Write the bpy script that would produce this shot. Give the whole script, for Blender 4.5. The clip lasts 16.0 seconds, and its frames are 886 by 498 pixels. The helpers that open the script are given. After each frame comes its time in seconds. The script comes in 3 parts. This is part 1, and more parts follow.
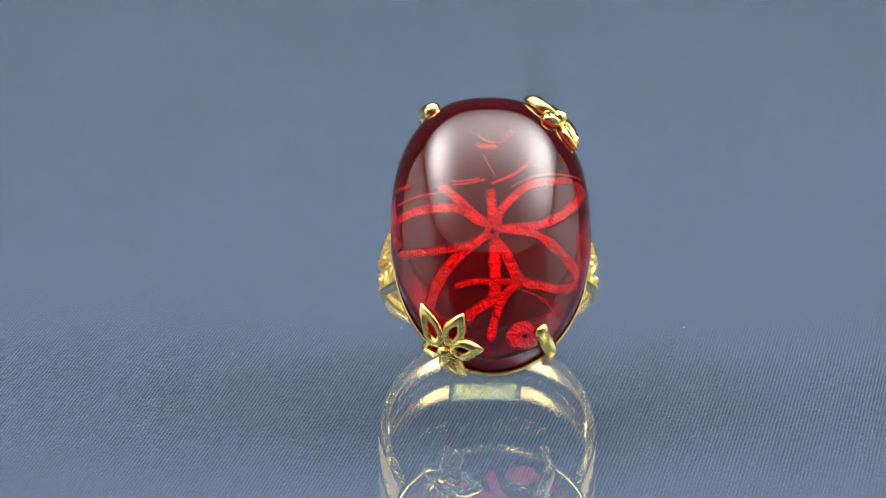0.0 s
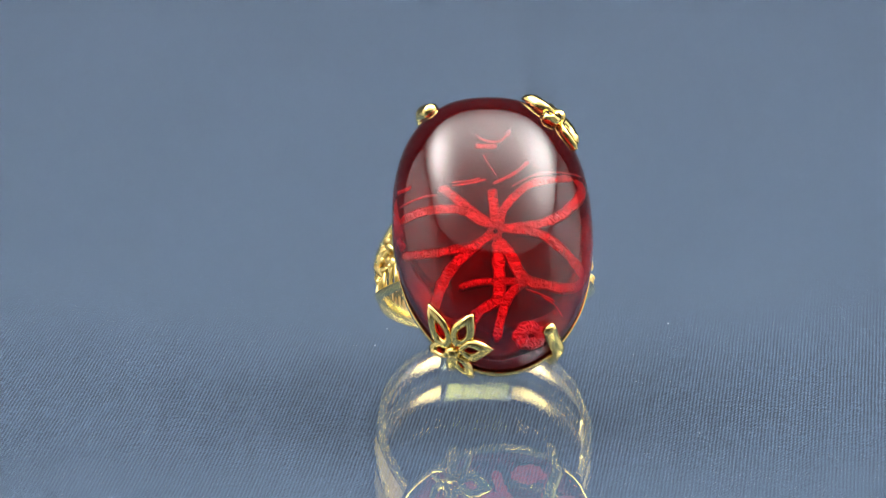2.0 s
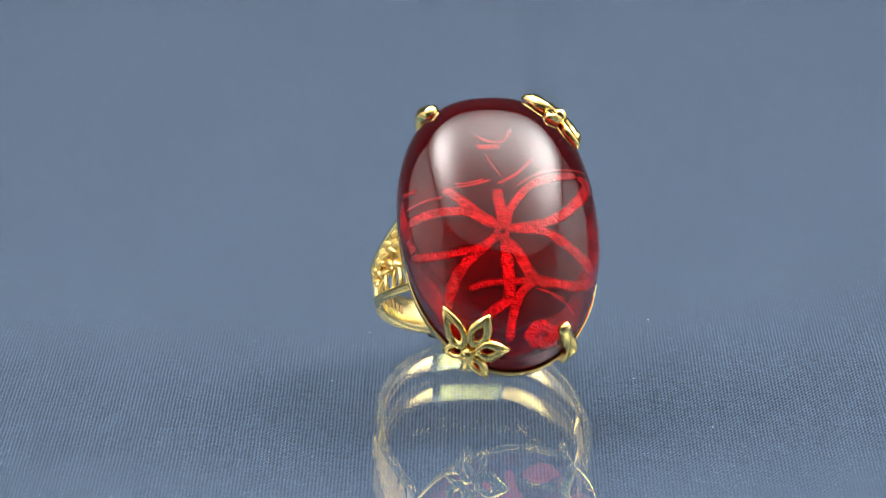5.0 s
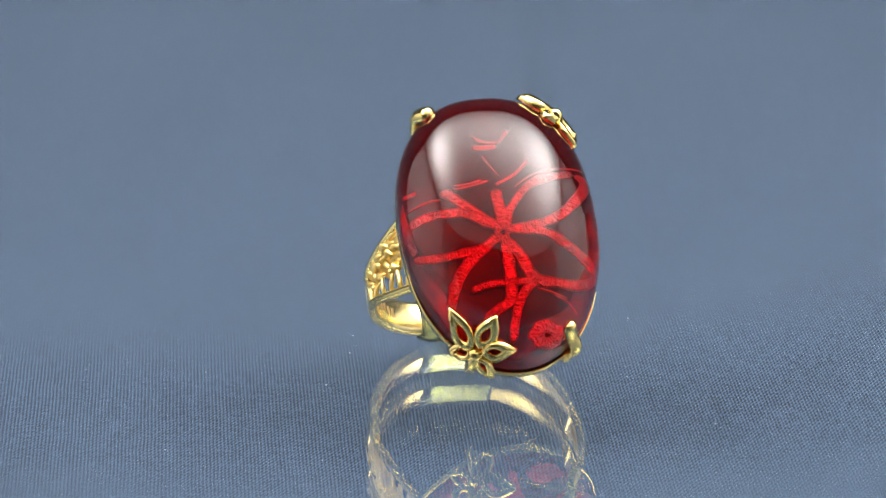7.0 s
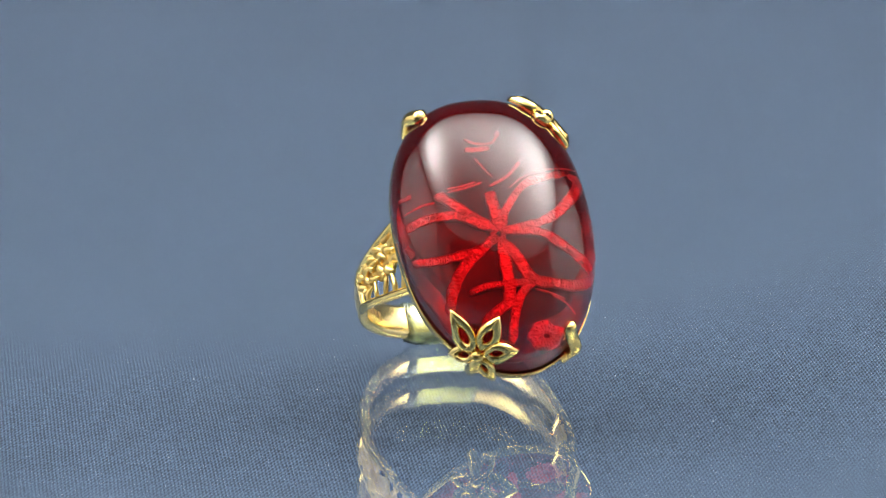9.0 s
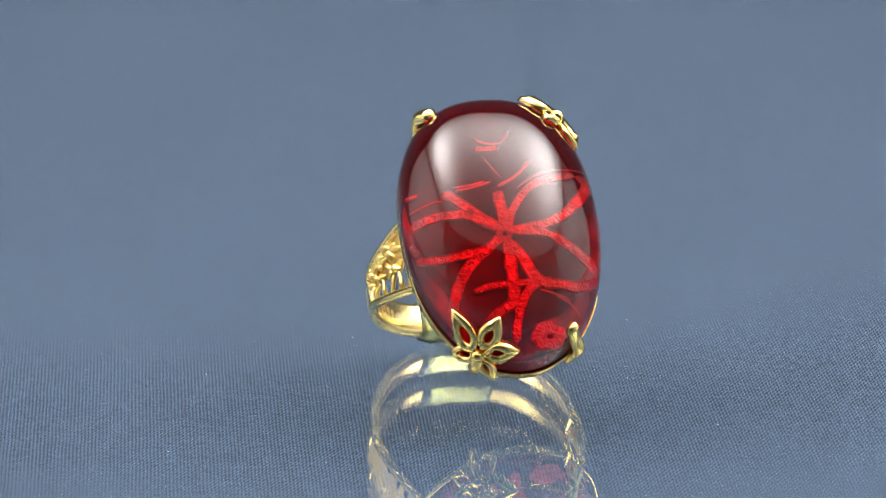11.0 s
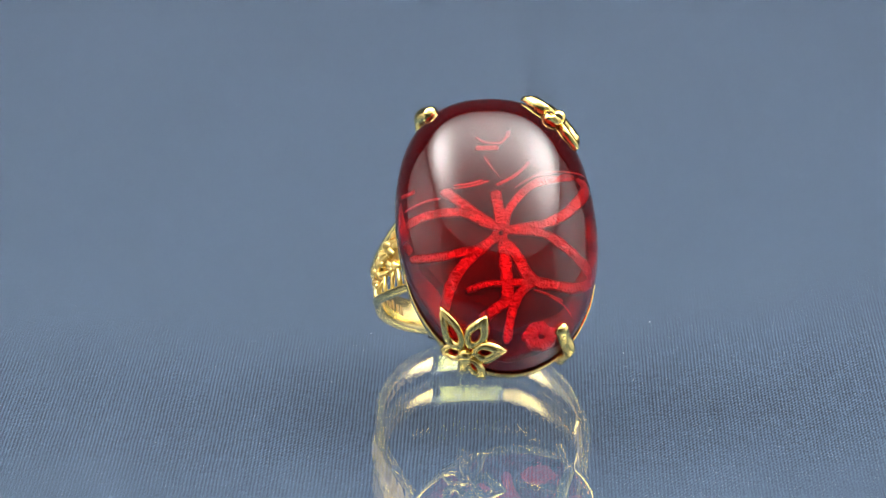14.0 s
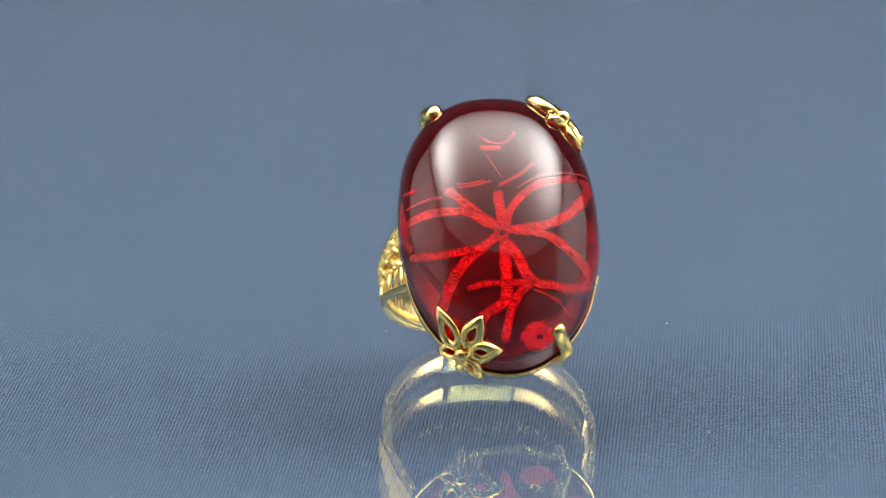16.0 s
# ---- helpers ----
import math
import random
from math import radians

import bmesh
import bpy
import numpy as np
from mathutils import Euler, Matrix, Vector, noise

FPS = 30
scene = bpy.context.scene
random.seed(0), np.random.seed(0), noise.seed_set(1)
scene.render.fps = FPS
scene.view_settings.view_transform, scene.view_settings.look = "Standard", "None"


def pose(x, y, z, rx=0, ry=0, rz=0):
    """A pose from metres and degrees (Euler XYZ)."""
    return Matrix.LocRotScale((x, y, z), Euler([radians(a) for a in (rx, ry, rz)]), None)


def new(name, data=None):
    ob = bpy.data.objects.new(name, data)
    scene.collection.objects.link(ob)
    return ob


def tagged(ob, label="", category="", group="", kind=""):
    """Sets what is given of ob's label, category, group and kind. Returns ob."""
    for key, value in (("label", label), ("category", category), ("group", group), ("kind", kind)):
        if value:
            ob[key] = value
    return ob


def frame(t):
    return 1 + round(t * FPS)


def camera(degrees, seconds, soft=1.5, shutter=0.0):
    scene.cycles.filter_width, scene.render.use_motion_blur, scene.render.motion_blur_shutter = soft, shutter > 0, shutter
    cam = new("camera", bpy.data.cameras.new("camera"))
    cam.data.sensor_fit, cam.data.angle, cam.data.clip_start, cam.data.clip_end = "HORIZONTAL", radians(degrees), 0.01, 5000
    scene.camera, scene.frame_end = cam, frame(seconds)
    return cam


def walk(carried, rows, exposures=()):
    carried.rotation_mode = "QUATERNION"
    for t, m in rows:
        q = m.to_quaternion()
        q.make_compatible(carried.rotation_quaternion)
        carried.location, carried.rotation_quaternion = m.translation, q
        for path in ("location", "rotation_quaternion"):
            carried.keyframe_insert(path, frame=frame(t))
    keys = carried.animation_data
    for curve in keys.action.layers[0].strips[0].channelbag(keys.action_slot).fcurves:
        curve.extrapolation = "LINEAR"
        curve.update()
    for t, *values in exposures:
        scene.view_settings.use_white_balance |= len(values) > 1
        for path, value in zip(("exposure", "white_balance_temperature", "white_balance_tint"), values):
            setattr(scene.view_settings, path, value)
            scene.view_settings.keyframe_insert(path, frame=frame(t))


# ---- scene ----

MM = 0.001

# ---- camera: a long lens on a stand, a hand's length above the table ----
cam = camera(11.0, 16.0, soft=1.2)
EYE = Matrix(((0.99994, -0.00499, 0.00987, 0.0), (0.01082, 0.25513, -0.96685, -0.40516),
              (0.00231, 0.96689, 0.25517, 0.11723), (0.0, 0.0, 0.0, 1.0)))
walk(cam, [(0.0, EYE), (16.0, EYE)], exposures=[(0.0, 0.0, 6500, 10), (16.0, 0.0, 6500, 10)])

# ---- world: faint indoor dusk outside the studio box ----
world = bpy.data.worlds.new("world")
scene.world = world
world.use_nodes = True
world.node_tree.nodes["Background"].inputs["Color"].default_value = (0.5, 0.55, 0.6, 1)
world.node_tree.nodes["Background"].inputs["Strength"].default_value = 0.1


# ---- materials ----
def material(name):
    m = bpy.data.materials.new(name)
    m.use_nodes = True
    nt = m.node_tree
    return m, nt, nt.nodes["Principled BSDF"]


def node(nt, kind, **inputs):
    n = nt.nodes.new(kind)
    for key, value in inputs.items():
        key = key.replace("_", " ")
        if hasattr(value, "is_output"):
            nt.links.new(value, n.inputs[key])
        else:
            n.inputs[key].default_value = value
    return n


def maths(nt, op, a, b=0.0):
    n = nt.nodes.new("ShaderNodeMath")
    n.operation = op
    for k, v in enumerate((a, b)):
        if hasattr(v, "is_output"):
            nt.links.new(v, n.inputs[k])
        else:
            n.inputs[k].default_value = v
    return n.outputs[0]


def mix(nt, fac, a, b):
    n = nt.nodes.new("ShaderNodeMix")
    n.data_type = "RGBA"
    for key, v in ((0, fac), (6, a), (7, b)):
        if hasattr(v, "is_output"):
            nt.links.new(v, n.inputs[key])
        else:
            n.inputs[key].default_value = v
    return n.outputs[2]


def gold(name, rough=0.13, colour=(0.97, 0.71, 0.22, 1), bump=0.1, scale=900):
    m, nt, bsdf = material(name)
    co = nt.nodes.new("ShaderNodeTexCoord").outputs["Object"]
    fine = node(nt, "ShaderNodeTexNoise", Vector=co, Scale=scale, Detail=4.0)
    big = node(nt, "ShaderNodeTexNoise", Vector=co, Scale=180.0, Detail=2.0)
    bsdf.inputs["Metallic"].default_value = 1
    nt.links.new(mix(nt, big.outputs[0], colour, (colour[0], colour[1] * 1.06, colour[2] * 1.25, 1)), bsdf.inputs["Base Color"])
    nt.links.new(maths(nt, "ADD", maths(nt, "MULTIPLY", fine.outputs[0], 0.14), rough - 0.07), bsdf.inputs["Roughness"])
    b = node(nt, "ShaderNodeBump", Height=maths(nt, "ADD", big.outputs[0], maths(nt, "MULTIPLY", fine.outputs[0], 0.2)), Strength=bump, Distance=0.0002)
    nt.links.new(b.outputs[0], bsdf.inputs["Normal"])
    return m


def foil(name):
    """Bright crinkled foil; crease shade put into the colour as random darker patches."""
    m, nt, bsdf = material(name)
    co = nt.nodes.new("ShaderNodeTexCoord").outputs["Object"]
    bend = node(nt, "ShaderNodeTexNoise", Vector=co, Scale=1500.0, Detail=3.0)
    warp = nt.nodes.new("ShaderNodeVectorMath")
    warp.operation = "MULTIPLY_ADD"
    nt.links.new(bend.outputs["Color"], warp.inputs[0])
    warp.inputs[1].default_value = (0.0006, 0.0006, 0.0006)
    nt.links.new(co, warp.inputs[2])
    facet = node(nt, "ShaderNodeTexVoronoi", Vector=warp.outputs[0], Scale=3600.0)
    facet.feature = "DISTANCE_TO_EDGE"
    patch = node(nt, "ShaderNodeTexNoise", Vector=co, Scale=1000.0, Detail=4.0)
    ridge = maths(nt, "MULTIPLY", facet.outputs["Distance"], 3.0)
    ridge.node.use_clamp = True
    nt.links.new(mix(nt, patch.outputs[0], (0.46, 0.32, 0.25, 1), (1.0, 0.92, 0.88, 1)), bsdf.inputs["Base Color"])
    bsdf.inputs["Metallic"].default_value = 0.65
    bsdf.inputs["Roughness"].default_value = 0.32
    b = node(nt, "ShaderNodeBump", Height=maths(nt, "ADD", maths(nt, "MULTIPLY", ridge, -0.5), maths(nt, "MULTIPLY", bend.outputs[0], 1.6)), Strength=0.5, Distance=0.00016)
    nt.links.new(b.outputs[0], bsdf.inputs["Normal"])
    return m


def weave(name):
    """Fine blue weave, lines a third of a millimetre apart, fitted to the view."""
    m, nt, bsdf = material(name)
    co = nt.nodes.new("ShaderNodeTexCoord").outputs["Object"]
    wob = node(nt, "ShaderNodeTexNoise", Vector=co, Scale=260.0, Detail=2.0)
    sep = nt.nodes.new("ShaderNodeSeparateXYZ")
    nt.links.new(co, sep.inputs[0])

    def threads(ax, ay, pitch, wobble):
        along = maths(nt, "ADD", maths(nt, "MULTIPLY", sep.outputs[0], ax * 2 * math.pi / pitch), maths(nt, "MULTIPLY", sep.outputs[1], ay * 2 * math.pi / pitch))
        return maths(nt, "SINE", maths(nt, "ADD", along, maths(nt, "MULTIPLY", maths(nt, "SUBTRACT", wob.outputs[0], 0.5), wobble)))

    fuzz = node(nt, "ShaderNodeTexNoise", Vector=co, Scale=2200.0, Detail=3.0)
    yarn = maths(nt, "ADD", maths(nt, "MULTIPLY", threads(0.807, -0.591, 0.00037, 3.0), 0.5), maths(nt, "MULTIPLY", threads(0.989, -0.146, 0.00032, 3.0), 0.45))
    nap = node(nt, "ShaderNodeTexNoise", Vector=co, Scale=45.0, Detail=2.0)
    # the weave fades out beyond a middle band, imitating the lens's focus
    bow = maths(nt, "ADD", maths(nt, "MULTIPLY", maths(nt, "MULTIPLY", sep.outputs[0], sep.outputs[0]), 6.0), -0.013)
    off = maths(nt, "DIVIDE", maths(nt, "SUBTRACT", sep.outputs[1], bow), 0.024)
    focus_zone = maths(nt, "POWER", math.e, maths(nt, "MULTIPLY", maths(nt, "MULTIPLY", off, off), -1.0))
    weave_gain = maths(nt, "MULTIPLY", focus_zone, maths(nt, "ADD", nap.outputs[0], 0.55))
    h = maths(nt, "MULTIPLY", weave_gain, maths(nt, "ADD", yarn, maths(nt, "MULTIPLY", maths(nt, "SUBTRACT", fuzz.outputs[0], 0.5), 2.0)))
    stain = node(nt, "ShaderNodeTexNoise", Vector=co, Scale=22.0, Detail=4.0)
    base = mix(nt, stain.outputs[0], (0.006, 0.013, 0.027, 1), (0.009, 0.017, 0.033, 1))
    # crests light, gaps near black: thread shading put into the colour
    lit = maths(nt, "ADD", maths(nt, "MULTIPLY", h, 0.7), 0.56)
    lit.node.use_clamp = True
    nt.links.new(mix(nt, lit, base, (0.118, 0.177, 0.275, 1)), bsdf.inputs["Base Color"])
    bsdf.inputs["Roughness"].default_value = 0.85
    bsdf.inputs["Specular IOR Level"].default_value = 0.2
    b = node(nt, "ShaderNodeBump", Height=h, Strength=0.6, Distance=0.0001)
    nt.links.new(b.outputs[0], bsdf.inputs["Normal"])
    return m


def clear(name, colour, ior, rough=0.0, bump=0.0):
    m, nt, bsdf = material(name)
    bsdf.inputs["Base Color"].default_value = colour
    bsdf.inputs["Transmission Weight"].default_value = 1
    bsdf.inputs["IOR"].default_value = ior
    bsdf.inputs["Roughness"].default_value = rough
    if bump:
        co = nt.nodes.new("ShaderNodeTexCoord").outputs["Object"]
        no = node(nt, "ShaderNodeTexNoise", Vector=co, Scale=350.0, Detail=3.0)
        b = node(nt, "ShaderNodeBump", Height=no.outputs[0], Strength=bump, Distance=0.0004)
        nt.links.new(b.outputs[0], bsdf.inputs["Normal"])
    return m


def paint(name, colour, rough=0.7):
    m, nt, bsdf = material(name)
    co = nt.nodes.new("ShaderNodeTexCoord").outputs["Object"]
    no = node(nt, "ShaderNodeTexNoise", Vector=co, Scale=14.0, Detail=5.0)
    nt.links.new(mix(nt, no.outputs[0], colour, tuple(c * 0.85 for c in colour[:3]) + (1,)), bsdf.inputs["Base Color"])
    bsdf.inputs["Roughness"].default_value = rough
    return m


def glow(name, colour, strength):
    m, nt, bsdf = material(name)
    bsdf.inputs["Base Color"].default_value = (0.8, 0.8, 0.8, 1)
    bsdf.inputs["Emission Color"].default_value = colour
    bsdf.inputs["Emission Strength"].default_value = strength
    return m


GOLD = gold("polished_gold")
GOLD_CAST = gold("cast_gold", 0.3, (0.98, 0.68, 0.2, 1), 0.35, 1400)
FOIL = foil("crinkled_foil")
PATINA = gold("worn_gold", 0.5, (0.55, 0.36, 0.15, 1), 0.4, 800)


def backing(name, scale=190.0, glow_from=0.5, bright=(0.1, 0.066, 0.045, 1)):
    """Dull backing with brighter patches that stand in for red glow in the stone."""
    m, nt, bsdf = material(name)
    co = nt.nodes.new("ShaderNodeTexCoord").outputs["Object"]
    patch = node(nt, "ShaderNodeTexNoise", Vector=co, Scale=scale, Detail=3.0)
    # random bright patches put the stone's inner glow into the colour
    worn = maths(nt, "MULTIPLY", maths(nt, "SUBTRACT", patch.outputs[0], glow_from), 4.0)
    worn.node.use_clamp = True
    nt.links.new(mix(nt, worn, (0.02, 0.014, 0.01, 1), bright), bsdf.inputs["Base Color"])
    bsdf.inputs["Metallic"].default_value = 0.4
    bsdf.inputs["Roughness"].default_value = 0.5
    return m


BACKING = backing("glow_patch_backing")
# blotches of glow painted into the ledge's colour
LEDGE = backing("glow_blotch_ledge", 150.0, 0.42, (0.5, 0.33, 0.24, 1))
STONE = clear("red_stone", (0.92, 0.003, 0.006, 1), 1.55)
STONE.node_tree.nodes["Principled BSDF"].inputs["Roughness"].default_value = 0.07
STONE.node_tree.nodes["Principled BSDF"].inputs["Transmission Weight"].default_value = 0.98
GLASS = clear("clear_glass", (0.97, 0.99, 0.985, 1), 1.5, 0.02)
PUTTY = clear("clear_putty", (0.86, 0.97, 0.9, 1), 1.45, 0.02, 0.15)
SLEEVE = clear("milky_sleeve", (0.74, 0.96, 0.86, 1), 1.42, 0.06, 0.25)
SLEEVE.node_tree.nodes["Principled BSDF"].inputs["Transmission Weight"].default_value = 0.94
GOLD_SATIN = gold("satin_gold", 0.24, (0.98, 0.75, 0.3, 1), 0.2, 1100)
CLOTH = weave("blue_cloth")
LINT = paint("pale_lint", (0.6, 0.66, 0.75, 1), 0.9)
SWEEP = paint("slate_blue_cloth", (0.0105, 0.0158, 0.027, 1), 0.9)
WALL = paint("white_wall_fabric", (0.78, 0.78, 0.78, 1))
FRAME = paint("black_metal", (0.03, 0.03, 0.03, 1), 0.4)


def diffuser():
    """White diffuser sheet; two brighter bands are put into its glow, no strips behind."""
    m, nt, bsdf = material("lamp_diffuser")
    sep = nt.nodes.new("ShaderNodeSeparateXYZ")
    nt.links.new(nt.nodes.new("ShaderNodeTexCoord").outputs["Object"], sep.inputs[0])

    def bell(v, at, wide):
        d = maths(nt, "DIVIDE", maths(nt, "SUBTRACT", v, at), wide)
        return maths(nt, "POWER", math.e, maths(nt, "MULTIPLY", maths(nt, "MULTIPLY", d, d), -1.0))

    long = bell(sep.outputs[1], 0.08, 0.25)
    soft = maths(nt, "ADD", maths(nt, "MULTIPLY", maths(nt, "MULTIPLY", bell(sep.outputs[0], 0.05, 0.38), bell(sep.outputs[1], 0.12, 0.25)), PANEL), 0.5)
    left = maths(nt, "MULTIPLY", bell(sep.outputs[0], -0.43, 0.17), LEFT_BAND)
    right = maths(nt, "MULTIPLY", bell(sep.outputs[0], 0.42, 0.21), RIGHT_BAND)
    nt.links.new(maths(nt, "ADD", maths(nt, "MULTIPLY", maths(nt, "ADD", left, right), long), soft), bsdf.inputs["Emission Strength"])
    bsdf.inputs["Emission Color"].default_value = (1.0, 0.98, 0.96, 1)
    return m


PANEL, LEFT_BAND, RIGHT_BAND = 5.2, 15.5, 15.0
DIFFUSER = diffuser()
CURTAIN = paint("grey_curtain", (0.2, 0.2, 0.2, 1))


# ---- mesh helpers ----
def mesh_of(name, bm, mat, smooth=True):
    bmesh.ops.recalc_face_normals(bm, faces=bm.faces)
    me = bpy.data.meshes.new(name)
    bm.to_mesh(me)
    bm.free()
    for p in me.polygons:
        p.use_smooth = smooth
    me.materials.append(mat)
    return me


def part(name, bm, mat, parent, label="", smooth=True):
    ob = new(name, mesh_of(name, bm, mat, smooth))
    ob.parent = parent
    return tagged(ob, label)


def box(bm, x0, x1, y0, y1, z0, z1, bevel=0.0):
    r = bmesh.ops.create_cube(bm, size=1)
    for v in r["verts"]:
        v.co = Vector((x0 + (v.co.x + 0.5) * (x1 - x0), y0 + (v.co.y + 0.5) * (y1 - y0), z0 + (v.co.z + 0.5) * (z1 - z0)))
    if bevel:
        bmesh.ops.bevel(bm, geom=list({e for v in r["verts"] for e in v.link_edges}), offset=bevel, segments=2, affect="EDGES")
    return bm


def skin(bm, loops, closed_u=True, closed_v=False, cap=True):
    """Faces between loops of points; each loop closes on itself if closed_u, the loops join up if closed_v."""
    rows = [[bm.verts.new(p) for p in loop] for loop in loops]
    n = len(rows[0])
    pairs = list(zip(rows, rows[1:])) + ([(rows[-1], rows[0])] if closed_v else [])
    for a, b in pairs:
        for i in range(n if closed_u else n - 1):
            j = (i + 1) % n
            bm.faces.new((a[i], a[j], b[j], b[i]))
    if cap and closed_u and not closed_v:
        bm.faces.new(rows[0])
        bm.faces.new(list(reversed(rows[-1])))
    return bm


def spline(points, steps):
    """Catmull-Rom through points."""
    pts = [Vector(p) for p in points]
    pts = [2 * pts[0] - pts[1]] + pts + [2 * pts[-1] - pts[-2]]
    out = []
    for i in range(1, len(pts) - 2):
        a, b, c, d = pts[i - 1:i + 3]
        for k in range(steps):
            t = k / steps
            out.append(0.5 * (2 * b + (c - a) * t + (2 * a - 5 * b + 4 * c - d) * t * t + (3 * b - a - 3 * c + d) * t ** 3))
    out.append(pts[-2])
    return out


def tube(bm, path, radius, up=None, flat=1.0, sides=8, round_ends=True):
    """A tube along a path; radius is a number or a function of 0..1; up with flat squeezes it along up."""
    loops = []
    n = len(path)
    last = None
    for i, p in enumerate(path):
        d = (path[min(i + 1, n - 1)] - path[max(i - 1, 0)]).normalized()
        u = Vector(up(p) if callable(up) else up) if up is not None else (last if last is not None else d.orthogonal())
        u = (u - d * u.dot(d)).normalized()
        last = u
        w = d.cross(u)
        r = radius(i / (n - 1)) if callable(radius) else radius
        if round_ends and (i == 0 or i == n - 1):
            r *= 0.45
        loops.append([p + u * (math.cos(a) * r * flat) + w * (math.sin(a) * r) for a in (2 * math.pi * k / sides for k in range(sides))])
    return skin(bm, loops)


# ---- setting: table cloth with its sweep, room ----
def sheet(name, xs, profile, mat):
    bm = bmesh.new()
    skin(bm, [[Vector((x, y, z)) for x in xs] for y, z in profile], closed_u=False, cap=False)
    ob = new(name, mesh_of(name, bm, mat))
    return ob


profile = [(-0.6 + 0.1 * k, -0.0095) for k in range(10)]
profile += [(0.30 + 0.2 * math.sin(a), -0.0095 + 0.2 - 0.2 * math.cos(a)) for a in (math.radians(7.5 * k) for k in range(12))]
profile += [(0.50, 0.19), (0.50, 0.34), (0.50, 0.55)]
backdrop = tagged(sheet("backdrop", [-0.72 + 0.144 * k for k in range(11)], profile, SWEEP), "dark slate blue cloth sweep covering the table and rising behind", "backdrop", kind="structure")

bm = bmesh.new()
box(bm, -0.74, 0.74, -0.64, 0.62, -0.06, -0.012)
table = tagged(new("floor", mesh_of("floor", bm, WALL, False)), "white table board under the blue cloth", "table", kind="structure")
for name, dims in (("wall_west", (-0.76, -0.74, -0.64, 0.62, -0.06, 0.7)), ("wall_east", (0.74, 0.76, -0.64, 0.62, -0.06, 0.7)),
                   ("wall_north", (-0.76, 0.76, 0.622, 0.642, -0.06, 0.7)), ("ceiling", (-0.78, 0.78, -0.66, 0.66, 0.702, 0.722))):
    bm = bmesh.new()
    box(bm, *dims)
    tagged(new(name, mesh_of(name, bm, WALL, False)), "plain white fabric studio tent " + name.split("_")[0], name.split("_")[0], kind="structure")
# the tent's front with an arched opening behind the camera
def arch(x):
    u = (x + 0.18) / 0.5
    return 0.2 + 0.36 * math.sqrt(1 - u * u) if abs(u) < 1 else -0.06


def bow(x):
    return 0.3 * (abs(x) / 0.74) ** 3            # bent round into the sides to soften its edge in the stone's reflection


bm = bmesh.new()
edge = [(-0.74, -0.06), (-0.71, -0.06), (-0.681, -0.06)] + [(-0.679 + 0.998 * k / 40, arch(-0.679 + 0.998 * k / 40)) for k in range(41)] + [(0.321, -0.06)] + [(0.35 + 0.03 * k, -0.06) for k in range(14)]
skin(bm, [[Vector((x, bow(x) - 0.642, z0)), Vector((x, bow(x) - 0.622, z0)), Vector((x, bow(x) - 0.622, 0.7)), Vector((x, bow(x) - 0.642, 0.7))] for x, z0 in edge])
tagged(new("wall_south", mesh_of("wall_south", bm, CURTAIN, False)), "grey fabric tent front with an arched opening", "wall", kind="structure")


def studio_light():
    lamp = tagged(new("studio_light"), "overhead light tent panel with a white diffuser", "lamp")
    lamp.location = (0, 0.0, 0.56)
    bm = bmesh.new()
    box(bm, -0.73, 0.73, -0.6, 0.49, 0.004, 0.02)
    part("housing", bm, FRAME, lamp, "black metal lamp housing", False)
    bm = bmesh.new()
    box(bm, -0.72, 0.72, -0.59, 0.48, 0.0, 0.003)
    part("diffuser", bm, DIFFUSER, lamp, "white glowing diffuser", False)
    return lamp


studio_light()

# ---- the turntable: cloth, glass, ring; all turn together ----
def disc_loops(radius, z0, z1, edge, n=96):
    ring = lambda r, z: [Vector((r * math.cos(2 * math.pi * k / n), r * math.sin(2 * math.pi * k / n), z)) for k in range(n)]
    return [ring(radius - edge, z0), ring(radius, z0 + edge), ring(radius, z1 - edge), ring(radius - edge, z1)]


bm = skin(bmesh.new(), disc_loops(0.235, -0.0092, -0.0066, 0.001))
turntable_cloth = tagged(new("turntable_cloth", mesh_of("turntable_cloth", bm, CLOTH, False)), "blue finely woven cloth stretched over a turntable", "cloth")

bm = skin(bmesh.new(), disc_loops(0.225, -0.0062, 0.0, 0.0005))
glass_plate = tagged(new("glass_plate", mesh_of("glass_plate", bm, GLASS, False)), "thick clear glass plate lying on blue cloth", "glass plate")
glass_plate.visible_shadow = False

# the ring's own space: x across the stone, y along it, z out of its face; the origin in the girdle's middle
TILT = radians(40)
HOME = Matrix(((1, 0, 0, 0.2 * MM), (0, math.sin(TILT), -math.cos(TILT), -9.0 * MM), (0, math.cos(TILT), math.sin(TILT), 14.1 * MM), (0, 0, 0, 1)))
YAW = 2.0
HOME = Matrix.Translation(HOME.translation) @ pose(0, 0, 0, 0, 0, YAW) @ HOME.to_3x3().to_4x4()
SA, SB, SC = 13.3 * MM, 8.95 * MM, 7.5 * MM     # half length, half width and height of the stone
SU, HEAD = 13.0 * MM, 2.4                       # half length and squareness of its upper half
FULL = 2.4                                      # how full the dome is towards its rim
RO, RI, ZC = 10.15 * MM, 9.05 * MM, -10.8 * MM  # hoop


def rho(x, y):
    """0 in the middle of the stone, 1 on its girdle; the head is squarer than the foot."""
    if y > 0:
        return (abs(x / SB) ** HEAD + (y / SU) ** HEAD) ** (1 / HEAD)
    return math.hypot(x / SB, y / SA)


def dome(x, y):
    return SC * math.sqrt(max(0.0, 1 - min(1.0, rho(x, y)) ** FULL))


